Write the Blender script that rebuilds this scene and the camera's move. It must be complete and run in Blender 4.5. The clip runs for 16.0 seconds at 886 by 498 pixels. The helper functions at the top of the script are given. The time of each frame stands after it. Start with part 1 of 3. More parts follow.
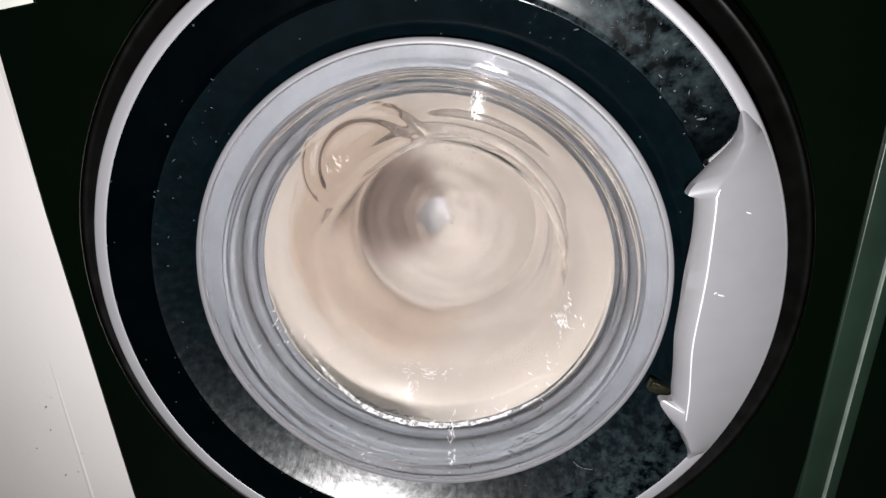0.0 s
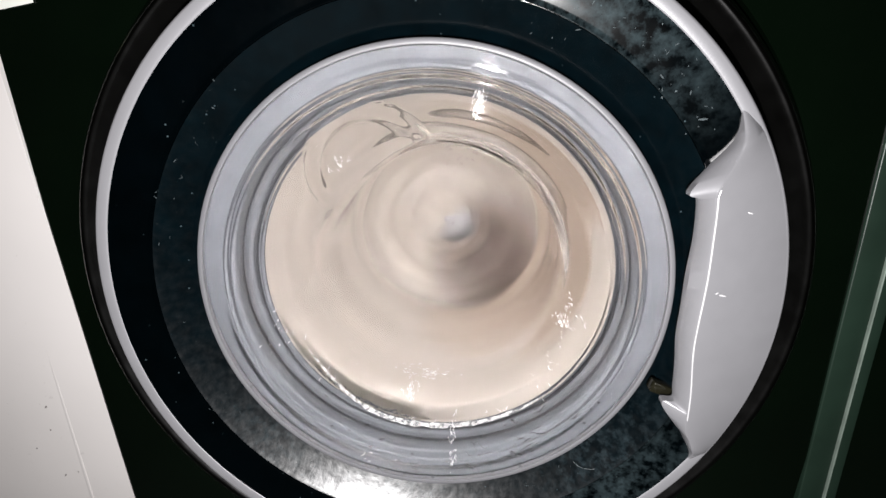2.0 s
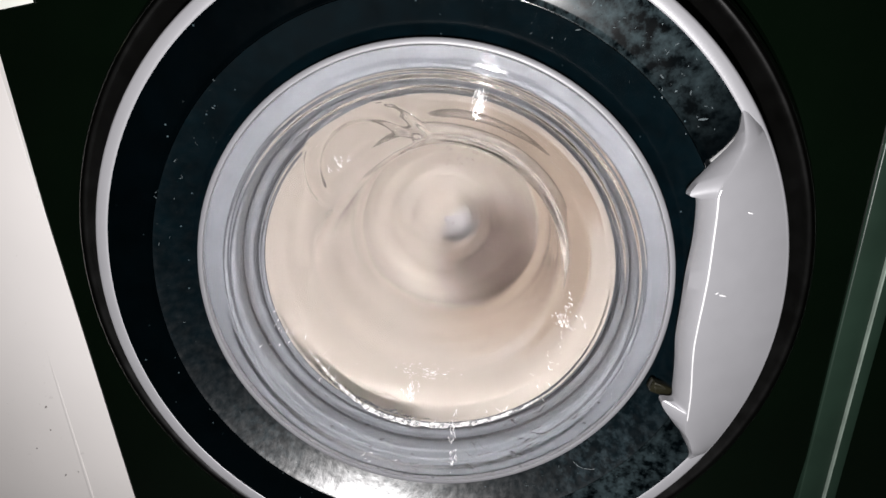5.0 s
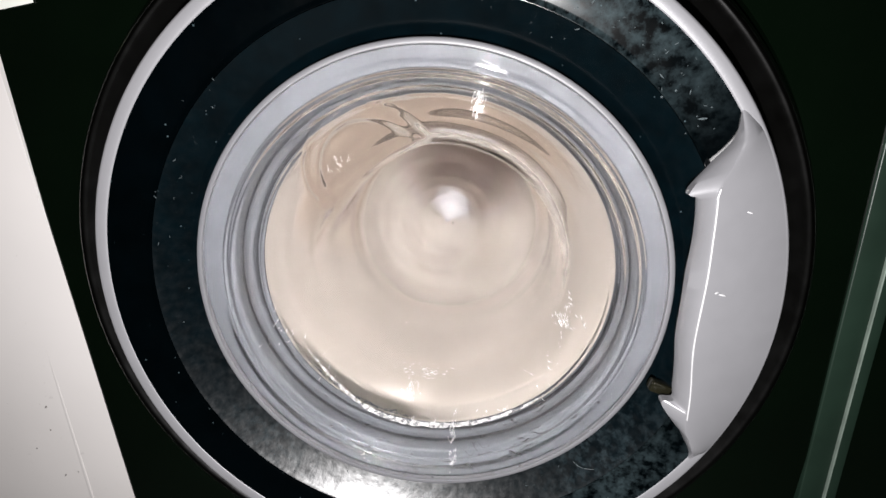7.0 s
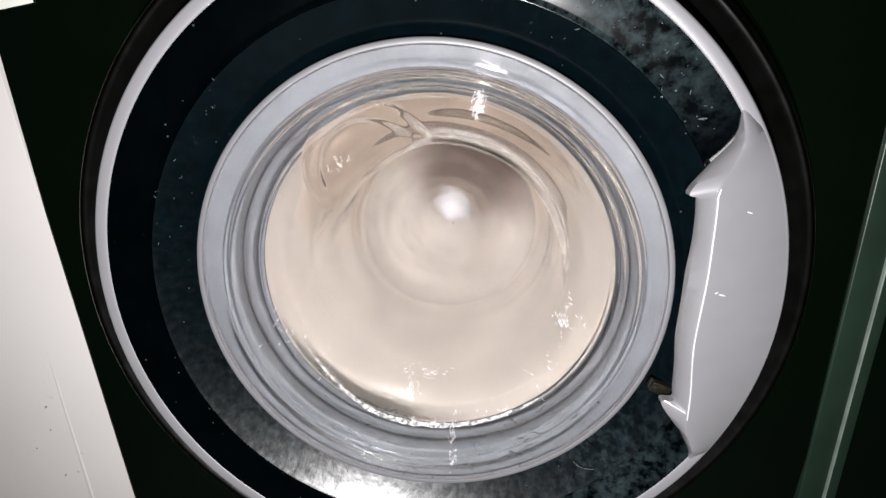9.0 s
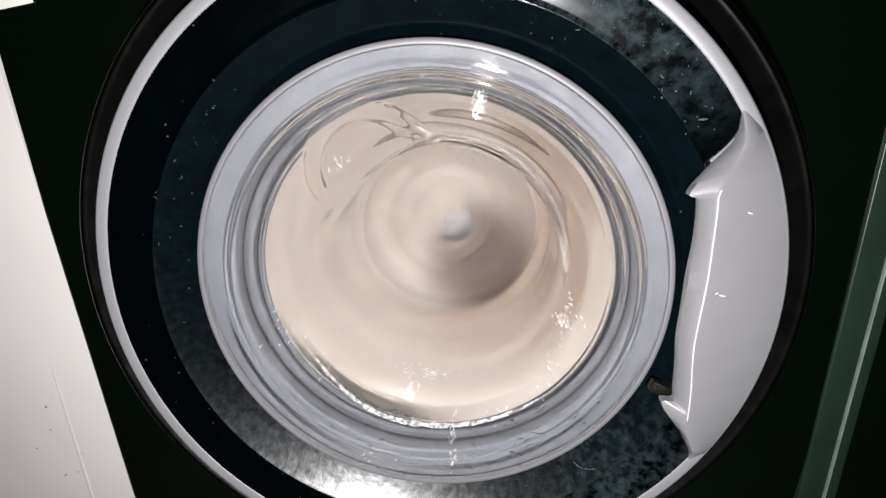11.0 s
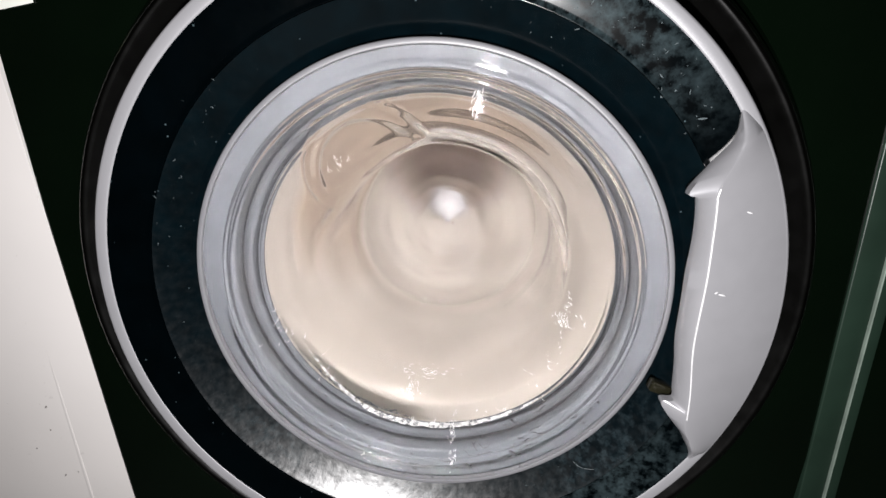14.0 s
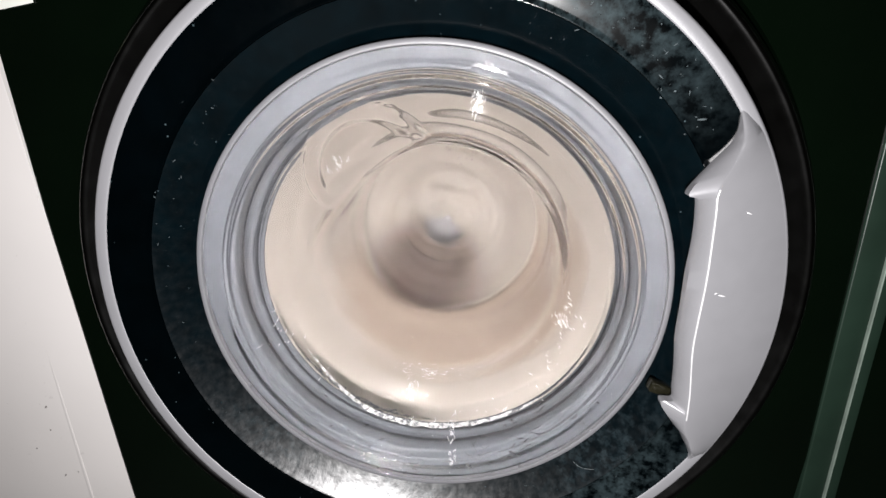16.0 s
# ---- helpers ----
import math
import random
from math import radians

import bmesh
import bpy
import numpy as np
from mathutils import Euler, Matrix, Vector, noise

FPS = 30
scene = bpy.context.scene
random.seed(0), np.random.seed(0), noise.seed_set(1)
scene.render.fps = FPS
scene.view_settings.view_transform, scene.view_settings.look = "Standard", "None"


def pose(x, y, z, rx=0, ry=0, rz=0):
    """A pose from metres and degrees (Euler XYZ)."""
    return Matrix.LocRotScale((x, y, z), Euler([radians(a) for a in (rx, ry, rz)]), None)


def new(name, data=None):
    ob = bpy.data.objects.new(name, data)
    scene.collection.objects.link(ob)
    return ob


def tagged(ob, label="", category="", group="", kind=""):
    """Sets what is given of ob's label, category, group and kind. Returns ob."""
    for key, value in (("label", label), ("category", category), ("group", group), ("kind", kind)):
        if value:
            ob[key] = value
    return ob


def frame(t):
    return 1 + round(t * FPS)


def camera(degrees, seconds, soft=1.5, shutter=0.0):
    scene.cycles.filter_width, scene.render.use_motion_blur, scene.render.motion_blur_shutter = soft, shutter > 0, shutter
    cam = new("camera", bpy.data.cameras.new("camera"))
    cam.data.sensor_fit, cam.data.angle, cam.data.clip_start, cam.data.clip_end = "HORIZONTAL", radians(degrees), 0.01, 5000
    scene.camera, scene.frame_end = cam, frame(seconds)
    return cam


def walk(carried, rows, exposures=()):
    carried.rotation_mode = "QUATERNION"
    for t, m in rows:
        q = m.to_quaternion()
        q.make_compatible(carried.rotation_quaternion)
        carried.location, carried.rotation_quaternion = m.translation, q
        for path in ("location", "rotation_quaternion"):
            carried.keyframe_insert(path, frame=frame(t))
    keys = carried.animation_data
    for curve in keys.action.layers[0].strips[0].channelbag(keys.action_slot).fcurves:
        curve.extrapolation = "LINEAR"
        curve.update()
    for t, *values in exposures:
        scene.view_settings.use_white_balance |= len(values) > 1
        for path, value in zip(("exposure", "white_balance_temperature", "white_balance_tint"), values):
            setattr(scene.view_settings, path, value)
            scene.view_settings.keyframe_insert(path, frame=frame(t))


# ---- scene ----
# Front-loading washing machine in its fast spin, seen from close by, lit by the small lamp of the filming device.
# The front of the cabinet is the plane y = 0; the door's axis runs along y through (AX, AZ).
AX, AZ = -0.004, 0.504

cam = camera(90, 16.0, soft=1.5, shutter=0.8)
VIEW = pose(0.028, -0.305, 0.634, 90 - 18.2, 0, 4.2)
walk(cam, [(0.0, VIEW), (16.0, VIEW)], [(0.0, 0.0), (16.0, 0.0)])

# ---- light ----
world = bpy.data.worlds.new("night_room")
scene.world = world
world.use_nodes = True
world.node_tree.nodes["Background"].inputs[0].default_value = (0.6, 0.85, 1.0, 1)
world.node_tree.nodes["Background"].inputs[1].default_value = 0.004

flash = bpy.data.lights.new("flash", "POINT")
flash.energy, flash.shadow_soft_size, flash.color = 15.3, 0.004, (1.0, 0.973, 0.975)
new("flash_lamp", flash).matrix_world = pose(0.014, -0.368, 0.564)


# ---- materials ----
def material(name, color, rough=0.5, metal=0.0, vary=0.12, scale=30.0, bump=0.0, bump_scale=400.0, coat=0.0, spec=0.5,
             rough_vary=0.0):
    m = bpy.data.materials.new(name)
    m.use_nodes = True
    nt = m.node_tree
    b = nt.nodes["Principled BSDF"]
    b.inputs["Metallic"].default_value = metal
    b.inputs["Coat Weight"].default_value = coat
    b.inputs["Coat Roughness"].default_value = 0.08
    b.inputs["Specular IOR Level"].default_value = spec
    tc = nt.nodes.new("ShaderNodeTexCoord")
    n1 = nt.nodes.new("ShaderNodeTexNoise")
    n1.inputs["Scale"].default_value, n1.inputs["Detail"].default_value = scale, 6
    nt.links.new(tc.outputs["Object"], n1.inputs["Vector"])
    ramp = nt.nodes.new("ShaderNodeMapRange")
    ramp.inputs["From Min"].default_value, ramp.inputs["From Max"].default_value = 0.3, 0.7
    ramp.inputs["To Min"].default_value, ramp.inputs["To Max"].default_value = 1 - vary, 1 + vary
    nt.links.new(n1.outputs[0], ramp.inputs["Value"])
    mul = nt.nodes.new("ShaderNodeVectorMath")
    mul.operation = "SCALE"
    mul.inputs[0].default_value = color
    nt.links.new(ramp.outputs[0], mul.inputs["Scale"])
    nt.links.new(mul.outputs[0], b.inputs["Base Color"])
    rr = nt.nodes.new("ShaderNodeMapRange")
    rr.inputs["To Min"].default_value, rr.inputs["To Max"].default_value = rough - rough_vary, rough + rough_vary
    n3 = nt.nodes.new("ShaderNodeTexNoise")
    n3.inputs["Scale"].default_value, n3.inputs["Detail"].default_value = scale * 2.7, 4
    nt.links.new(tc.outputs["Object"], n3.inputs["Vector"])
    nt.links.new(n3.outputs[0], rr.inputs["Value"])
    nt.links.new(rr.outputs[0], b.inputs["Roughness"])
    if bump:
        n2 = nt.nodes.new("ShaderNodeTexNoise")
        n2.inputs["Scale"].default_value, n2.inputs["Detail"].default_value = bump_scale, 3
        nt.links.new(tc.outputs["Object"], n2.inputs["Vector"])
        bp = nt.nodes.new("ShaderNodeBump")
        bp.inputs["Strength"].default_value, bp.inputs["Distance"].default_value = bump, 0.001
        nt.links.new(n2.outputs[0], bp.inputs["Height"])
        nt.links.new(bp.outputs[0], b.inputs["Normal"])
    return m


def add_dust(m, color, spots, scale, low, high, amount):
    """Mix a dusty film into a material: noise patches, thickest round the given (x, y, z, radius) places."""
    nt = m.node_tree
    b = nt.nodes["Principled BSDF"]
    geo = nt.nodes.new("ShaderNodeNewGeometry")
    total = None
    for x, y, z, radius in spots:
        d = nt.nodes.new("ShaderNodeVectorMath")
        d.operation = "DISTANCE"
        d.inputs[1].default_value = (x, y, z)
        nt.links.new(geo.outputs["Position"], d.inputs[0])
        r = nt.nodes.new("ShaderNodeMapRange")
        r.inputs["From Min"].default_value, r.inputs["From Max"].default_value = radius, 0.0
        nt.links.new(d.outputs["Value"], r.inputs["Value"])
        if total is None:
            total = r.outputs[0]
        else:
            a = nt.nodes.new("ShaderNodeMath")
            a.operation = "MAXIMUM"
            nt.links.new(total, a.inputs[0])
            nt.links.new(r.outputs[0], a.inputs[1])
            total = a.outputs[0]
    n = nt.nodes.new("ShaderNodeTexNoise")
    n.inputs["Scale"].default_value, n.inputs["Detail"].default_value = scale, 8
    n.inputs["Roughness"].default_value = 0.65
    nt.links.new(geo.outputs["Position"], n.inputs["Vector"])
    r = nt.nodes.new("ShaderNodeMapRange")
    r.inputs["From Min"].default_value, r.inputs["From Max"].default_value = low, high
    r.inputs["To Max"].default_value = amount
    nt.links.new(n.outputs[0], r.inputs["Value"])
    p = nt.nodes.new("ShaderNodeMath")
    p.operation = "MULTIPLY"
    nt.links.new(r.outputs[0], p.inputs[0])
    nt.links.new(total, p.inputs[1])
    # fine grains everywhere
    v = nt.nodes.new("ShaderNodeTexVoronoi")
    v.inputs["Scale"].default_value = 95
    nt.links.new(geo.outputs["Position"], v.inputs["Vector"])
    vr = nt.nodes.new("ShaderNodeMapRange")
    vr.inputs["From Min"].default_value, vr.inputs["From Max"].default_value = 0.07, 0.03
    vr.inputs["To Max"].default_value = 0.2
    nt.links.new(v.outputs["Distance"], vr.inputs["Value"])
    q = nt.nodes.new("ShaderNodeMath")
    q.operation = "MAXIMUM"
    nt.links.new(p.outputs[0], q.inputs[0])
    nt.links.new(vr.outputs[0], q.inputs[1])
    film_ = nt.nodes.new("ShaderNodeBsdfDiffuse")
    film_.inputs["Color"].default_value = (*color, 1)
    mix = nt.nodes.new("ShaderNodeMixShader")
    nt.links.new(q.outputs[0], mix.inputs[0])
    nt.links.new(b.outputs[0], mix.inputs[1])
    nt.links.new(film_.outputs[0], mix.inputs[2])
    nt.links.new(mix.outputs[0], nt.nodes["Material Output"].inputs["Surface"])


SILVER = material("silver_paint", (0.22, 0.22, 0.232), 0.36, 0.2, 0.03, 60, 0.05, 900)
BRIGHT = material("bright_plastic", (0.5, 0.5, 0.51), 0.3, 0.0, 0.1, 80)
BLACK_GLOSS = material("black_gloss_plastic", (0.0002, 0.0007, 0.0010), 0.12, 0.0, 0.3, 40, 0.02, 60, rough_vary=0.03, spec=0.3)
BLACK_SATIN = material("blue_black_satin_plastic", (0.0003, 0.0020, 0.0030), 0.22, 0.0, 0.3, 70, 0.14, 110, rough_vary=0.09, spec=0.35)
# dust low on the slope; its pale patches also paint the lamp's broad sheen
add_dust(BLACK_SATIN, (0.20, 0.29, 0.33), [(-0.03, -0.02, 0.33, 0.09), (-0.12, -0.02, 0.38, 0.06), (0.13, -0.02, 0.375, 0.08)], 150, 0.45, 0.86, 0.14)
add_dust(BLACK_GLOSS, (0.20, 0.29, 0.32), [(0.105, -0.036, 0.695, 0.105), (0.135, -0.02, 0.37, 0.08)],
         120, 0.40, 0.84, 0.25)
CABINET_GREEN = material("dark_green_black_enamel", (0.0009, 0.0025, 0.0011), 0.16, 0.0, 0.15, 12, 0.05, 500, rough_vary=0.06)
SURROUND = material("dark_olive_plastic", (0.0003, 0.0003, 0.0002), 0.17, 0.0, 0.3, 25, 0.06, 140, rough_vary=0.05, spec=0.9)
TRIM_GREEN = material("dark_green_metal_strip", (0.0105, 0.0225, 0.0150), 0.4, 0.0, 0.15, 25, 0.05, 500)
BEAD = material("pale_edge_bead", (0.17, 0.21, 0.18), 0.35, 0.2, 0.2, 60)
WHITE_PANEL = material("off_white_enamel", (0.62, 0.595, 0.58), 0.5, 0.0, 0.03, 9, 0.04, 300)
add_dust(WHITE_PANEL, (0.12, 0.11, 0.10), [(-0.36, 0, 0.36, 0.16)], 60, 0.66, 0.74, 0.4)
RUBBER = material("grey_door_seal_rubber", (0.055, 0.0575, 0.0645), 0.62, 0.0, 0.10, 40, 0.25, 260, spec=0.3, rough_vary=0.15)
STEEL = material("brushed_stainless_steel", (0.155, 0.147, 0.148), 0.54, 1.0, 0.15, 60, 0.25, 300, rough_vary=0.05)
# white that paints the lamp's glints on the glass
GLINT_WHITE = material("white_glint", (0.72, 0.71, 0.70), 0.25, 0.0, 0.1, 200)
CLOTH = material("wet_cream_cotton", (0.245, 0.216, 0.192), 0.6, 0.0, 0.10, 22, 0.6, 500, spec=0.3)
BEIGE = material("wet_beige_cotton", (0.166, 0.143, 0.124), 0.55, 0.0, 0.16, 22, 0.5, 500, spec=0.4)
TAN = material("wet_tan_cotton", (0.202, 0.158, 0.126), 0.8, 0.0, 0.12, 25, 0.6, 500, spec=0.3)
# three steps of brown that paint the shade in the washing's hollow
SHADE_LIGHT = material("hollow_shade_light", (0.125, 0.100, 0.086), 0.7, 0.0, 0.2, 30, 0.6, 500, spec=0.4)
SHADE_MID = material("hollow_shade_mid", (0.078, 0.057, 0.047), 0.7, 0.0, 0.2, 30, 0.6, 500, spec=0.4)
SHADE_DEEP = material("hollow_shade_deep", (0.046, 0.031, 0.025), 0.7, 0.0, 0.2, 30, 0.6, 500, spec=0.4)
WALL = material("painted_wall", (0.03, 0.032, 0.031), 0.8, 0.0, 0.05, 3, 0.1, 200)
FLOOR = material("stone_floor", (0.03, 0.034, 0.031), 0.5, 0.0, 0.2, 8, 0.1, 100)
PAPER = material("white_sticker_paper", (0.72, 0.74, 0.68), 0.5, 0.0, 0.04, 50)
PRINT = material("pale_green_print", (0.42, 0.52, 0.22), 0.5, 0.0, 0.3, 90)
LINT = material("pale_lint", (0.25, 0.27, 0.28), 0.7)
FLECK = material("grey_dust", (0.045, 0.058, 0.062), 0.8, 0.0, 0.5, 300)
COLLAR = material("lavender_grey_plastic", (0.145, 0.145, 0.155), 0.42, 0.0, 0.05, 50, 0.08, 500, rough_vary=0.08)
SCUFF = material("grey_scuff", (0.16, 0.15, 0.14), 0.8, 0.0, 0.4, 300)
GRIME = material("brown_grime", (0.10, 0.08, 0.07), 0.8)
LATCH = material("dark_brown_glossy_plastic", (0.010, 0.0095, 0.0055), 0.16, 0.0, 0.2, 60)
DARK = material("dark_hollow_plastic", (0.006, 0.007, 0.007), 0.5, 0.0, 0.1, 30)

GLASS = bpy.data.materials.new("clear_door_glass")
GLASS.use_nodes = True
_b = GLASS.node_tree.nodes["Principled BSDF"]
_b.inputs["Transmission Weight"].default_value = 1.0
_b.inputs["Roughness"].default_value = 0.025
_b.inputs["IOR"].default_value = 1.48
_b.inputs["Base Color"].default_value = (0.985, 0.99, 0.99, 1)


_nt = GLASS.node_tree
_geo = _nt.nodes.new("ShaderNodeNewGeometry")
_n = _nt.nodes.new("ShaderNodeTexNoise")
_n.inputs["Scale"].default_value, _n.inputs["Detail"].default_value = 190, 4
_sep = _nt.nodes.new("ShaderNodeSeparateXYZ")
_wet = _nt.nodes.new("ShaderNodeMapRange")
_wet.inputs["From Min"].default_value, _wet.inputs["From Max"].default_value = 0.50, 0.36
_wet.inputs["To Min"].default_value, _wet.inputs["To Max"].default_value = 0.07, 0.45
_bump = _nt.nodes.new("ShaderNodeBump")
_bump.inputs["Distance"].default_value = 0.0008
_nt.links.new(_geo.outputs["Position"], _n.inputs["Vector"])
_nt.links.new(_geo.outputs["Position"], _sep.inputs[0])
_nt.links.new(_sep.outputs["Z"], _wet.inputs["Value"])
_nt.links.new(_wet.outputs[0], _bump.inputs["Strength"])
_nt.links.new(_n.outputs[0], _bump.inputs["Height"])
_nt.links.new(_bump.outputs[0], _b.inputs["Normal"])

WATER = bpy.data.materials.new("clear_water")
WATER.use_nodes = True
_w = WATER.node_tree.nodes["Principled BSDF"]
_w.inputs["Transmission Weight"].default_value = 1.0
_w.inputs["Roughness"].default_value = 0.03
_w.inputs["IOR"].default_value = 1.33


# thin, half-clear pale colour that paints the shine of the glass's lower lip
LIP_SHINE = material("pale_lip_shine", (0.62, 0.61, 0.60), 0.3, 0.0, 0.15, 160, 0.3, 500)
_sf = LIP_SHINE.node_tree
_cn = _sf.nodes.new("ShaderNodeTexNoise")
_cn.inputs["Scale"].default_value, _cn.inputs["Detail"].default_value = 260, 6
_cr = _sf.nodes.new("ShaderNodeMapRange")
_cr.inputs["From Min"].default_value, _cr.inputs["From Max"].default_value = 0.36, 0.66
_cr.inputs["To Min"].default_value, _cr.inputs["To Max"].default_value = 0.15, 0.85
_sf.links.new(_sf.nodes["Texture Coordinate"].outputs["Object"], _cn.inputs["Vector"])
_sf.links.new(_cn.outputs[0], _cr.inputs["Value"])
_sf.links.new(_cr.outputs[0], _sf.nodes["Principled BSDF"].inputs["Alpha"])


# ---- building helpers ----
def empty(name, m=None):
    ob = new(name)
    ob.empty_display_size = 0.05
    if m is not None:
        ob.matrix_world = m
    return ob


def part(name, bm, mat, parent=None, label="", smooth=True):
    me = bpy.data.meshes.new(name)
    bmesh.ops.recalc_face_normals(bm, faces=bm.faces)
    bm.to_mesh(me)
    bm.free()
    me.materials.append(mat)
    if smooth:
        for p in me.polygons:
            p.use_smooth = True
        me.set_sharp_from_angle(angle=radians(38))
    ob = new(name, me)
    ob.parent = parent
    if label:
        ob["label"] = label
    return ob


def ring_grid(rows, closed=False):
    """A mesh from rows of points, each row a closed loop; closed joins the last row to the first."""
    bm = bmesh.new()
    vs = [[bm.verts.new(p) for p in row] for row in rows]
    n = len(vs[0])
    for a in range(len(vs) - (0 if closed else 1)):
        u, v = vs[a], vs[(a + 1) % len(vs)]
        for k in range(n):
            bm.faces.new((u[k], u[(k + 1) % n], v[(k + 1) % n], v[k]))
    return bm


def refine(profile, step):
    """Catmull-Rom through (r, y) pairs, at about that spacing."""
    pts = [Vector(p) for p in profile]
    out = []
    for k in range(len(pts) - 1):
        p0, p1, p2, p3 = pts[max(k - 1, 0)], pts[k], pts[k + 1], pts[min(k + 2, len(pts) - 1)]
        n = max(1, round((p2 - p1).length / step))
        for j in range(n):
            t = j / n
            out.append(0.5 * (2 * p1 + (p2 - p0) * t + (2 * p0 - 5 * p1 + 4 * p2 - p3) * t * t + (3 * p1 - p0 - 3 * p2 + p3) * t ** 3))
    out.append(pts[-1])
    return [(p[0], p[1]) for p in out]


def lathe(profile, cx=AX, cz=AZ, n=160, closed=True):
    """Turn (r, y) pairs about an axis along y."""
    rows = [[(cx + r * math.sin(a), y, cz + r * math.cos(a)) for a in (2 * math.pi * k / n for k in range(n))] for r, y in profile]
    return ring_grid(rows, closed)


def box(x0, x1, y0, y1, z0, z1, bevel=0.0):
    bm = bmesh.new()
    bmesh.ops.create_cube(bm, size=1.0, matrix=Matrix.Translation(((x0 + x1) / 2, (y0 + y1) / 2, (z0 + z1) / 2)) @ Matrix.Diagonal((x1 - x0, y1 - y0, z1 - z0, 1)))
    if bevel:
        bmesh.ops.bevel(bm, geom=bm.edges[:], offset=bevel, segments=3, affect="EDGES", profile=0.5)
    return bm


def smoothstep(a, b, x):
    t = min(1.0, max(0.0, (x - a) / (b - a)))
    return t * t * (3 - 2 * t)


# ---- the room that closes the place ----
for nm, b6, mt in (("floor", (-1.6, 1.6, -2.2, 0.75, -0.05, 0.0), FLOOR), ("ceiling", (-1.6, 1.6, -2.2, 0.75, 2.4, 2.45), WALL),
                   ("wall_north", (-1.6, 1.6, 0.70, 0.75, 0.0, 2.4), WALL), ("wall_south", (-1.6, 1.6, -2.25, -2.2, 0.0, 2.4), WALL),
                   ("wall_east", (1.6, 1.65, -2.2, 0.7, 0.0, 2.4), WALL), ("wall_west", (-1.65, -1.6, -2.2, 0.7, 0.0, 2.4), WALL)):
    tagged(part(nm, box(*b6), mt, smooth=False), kind="structure", category=nm.split("_")[0])


# ---- washing machine ----
def front_panel():
    """The cabinet's front sheet, with the round hole for the door."""
    n, r, x0, x1, z0, z1, y0, y1 = 160, 0.2640, -0.297, 0.297, 0.06, 0.845, 0.0, 0.012
    rows = []
    for y, hole in ((y0, True), (y0, False), (y1, False), (y1, True)):
        row = []
        for k in range(n):
            a = 2 * math.pi * (k + 0.5) / n
            s, c = math.sin(a), math.cos(a)
            d = r
            if not hole:
                d = min(((x1 if s > 0 else x0) - AX) / s, ((z1 if c > 0 else z0) - AZ) / c)
            row.append((AX + d * s, y, AZ + d * c))
        rows.append(row)
    return ring_grid(rows, True)


def build_machine():
    wm = tagged(empty("washing_machine", pose(0, 0, 0)), "dark green-black front-loading washing machine in its spin cycle", "washing machine")
    part("front_panel", front_panel(), CABINET_GREEN, wm)
    part("side_panel", box(-0.299, -0.293, 0.014, 0.56, 0.02, 0.85, 0.002), CABINET_GREEN, wm)
    part("side_panel", box(0.293, 0.299, 0.014, 0.56, 0.02, 0.85, 0.002), CABINET_GREEN, wm)
    part("top_panel", box(-0.30, 0.30, 0.0, 0.57, 0.852, 0.875, 0.004), CABINET_GREEN, wm)
    part("back_panel", box(-0.292, 0.292, 0.562, 0.568, 0.02, 0.85), CABINET_GREEN, wm)
    part("plinth", box(-0.292, 0.292, 0.014, 0.03, 0.0, 0.058), CABINET_GREEN, wm)
    prof = refine([(0.2668, -0.0006), (0.2655, -0.0050), (0.2625, -0.0100), (0.2595, -0.0124), (0.2570, -0.0118), (0.2535, -0.0085), (0.2480, -0.0030), (0.2400, 0.0055), (0.2340, 0.012)], 0.0009)
    part("door_surround", lathe(prof + [(0.2340, 0.030), (0.2600, 0.018), (0.2630, 0.0025)], AX - 0.001, AZ - 0.009, n=224), SURROUND, wm, "glossy olive-black moulded rim sloping in round the door")
    seal = refine([(0.176, -0.004), (0.166, -0.003), (0.157, -0.001), (0.1545, 0.003), (0.1535, 0.010), (0.156, 0.016), (0.1535, 0.021), (0.1505, 0.024),
                   (0.1515, 0.030), (0.1545, 0.034), (0.1545, 0.040), (0.1515, 0.043), (0.1508, 0.047), (0.152, 0.051), (0.158, 0.054), (0.180, 0.056)], 0.0015)
    bm = lathe(seal + [(0.200, 0.05), (0.200, 0.0)])
    for v in bm.verts:
        k = smoothstep(0.012, 0.045, v.co.y)
        v.co.z += -0.0065 * k
        v.co.x += 0.003 * k
    part("door_seal", bm, RUBBER, wm, "ribbed grey rubber door seal, wet")
    tub = [(0.181, 0.058), (0.262, 0.060), (0.262, 0.36), (0.05, 0.37), (0.05, 0.376), (0.268, 0.366), (0.268, 0.054), (0.181, 0.053)]
    part("tub", lathe(tub), DARK, wm)
    return wm


build_machine()


# ---- drum and laundry, built with the washing's hollow side up ----
def build_drum():
    drum = tagged(empty("drum", pose(AX, 0.2, AZ)), "spinning stainless steel drum of the washing machine", "drum")
    z = 0.2
    wall = [(0.205, 0.0595 - z), (0.236, 0.061 - z), (0.246, 0.072 - z), (0.246, 0.335 - z), (0.248, 0.335 - z), (0.248, 0.070 - z), (0.237, 0.0585 - z), (0.205, 0.0575 - z)]
    part("drum_wall", lathe(refine(wall, 0.01), 0, 0, 128), STEEL, drum)
    back = refine([(0.245, 0.330 - z), (0.16, 0.325 - z), (0.11, 0.310 - z), (0.06, 0.2285 - z), (0.050, 0.2205 - z), (0.040, 0.2152 - z), (0.030, 0.2115 - z), (0.020, 0.2088 - z), (0.012, 0.2080 - z), (0.006, 0.2072 - z), (0.0008, 0.2068 - z)], 0.005)
    part("back_plate", lathe(back + [(0.0008, 0.338 - z), (0.245, 0.338 - z)], 0, 0, 128), STEEL, drum, "brushed steel back with a pointed hub")
    return drum


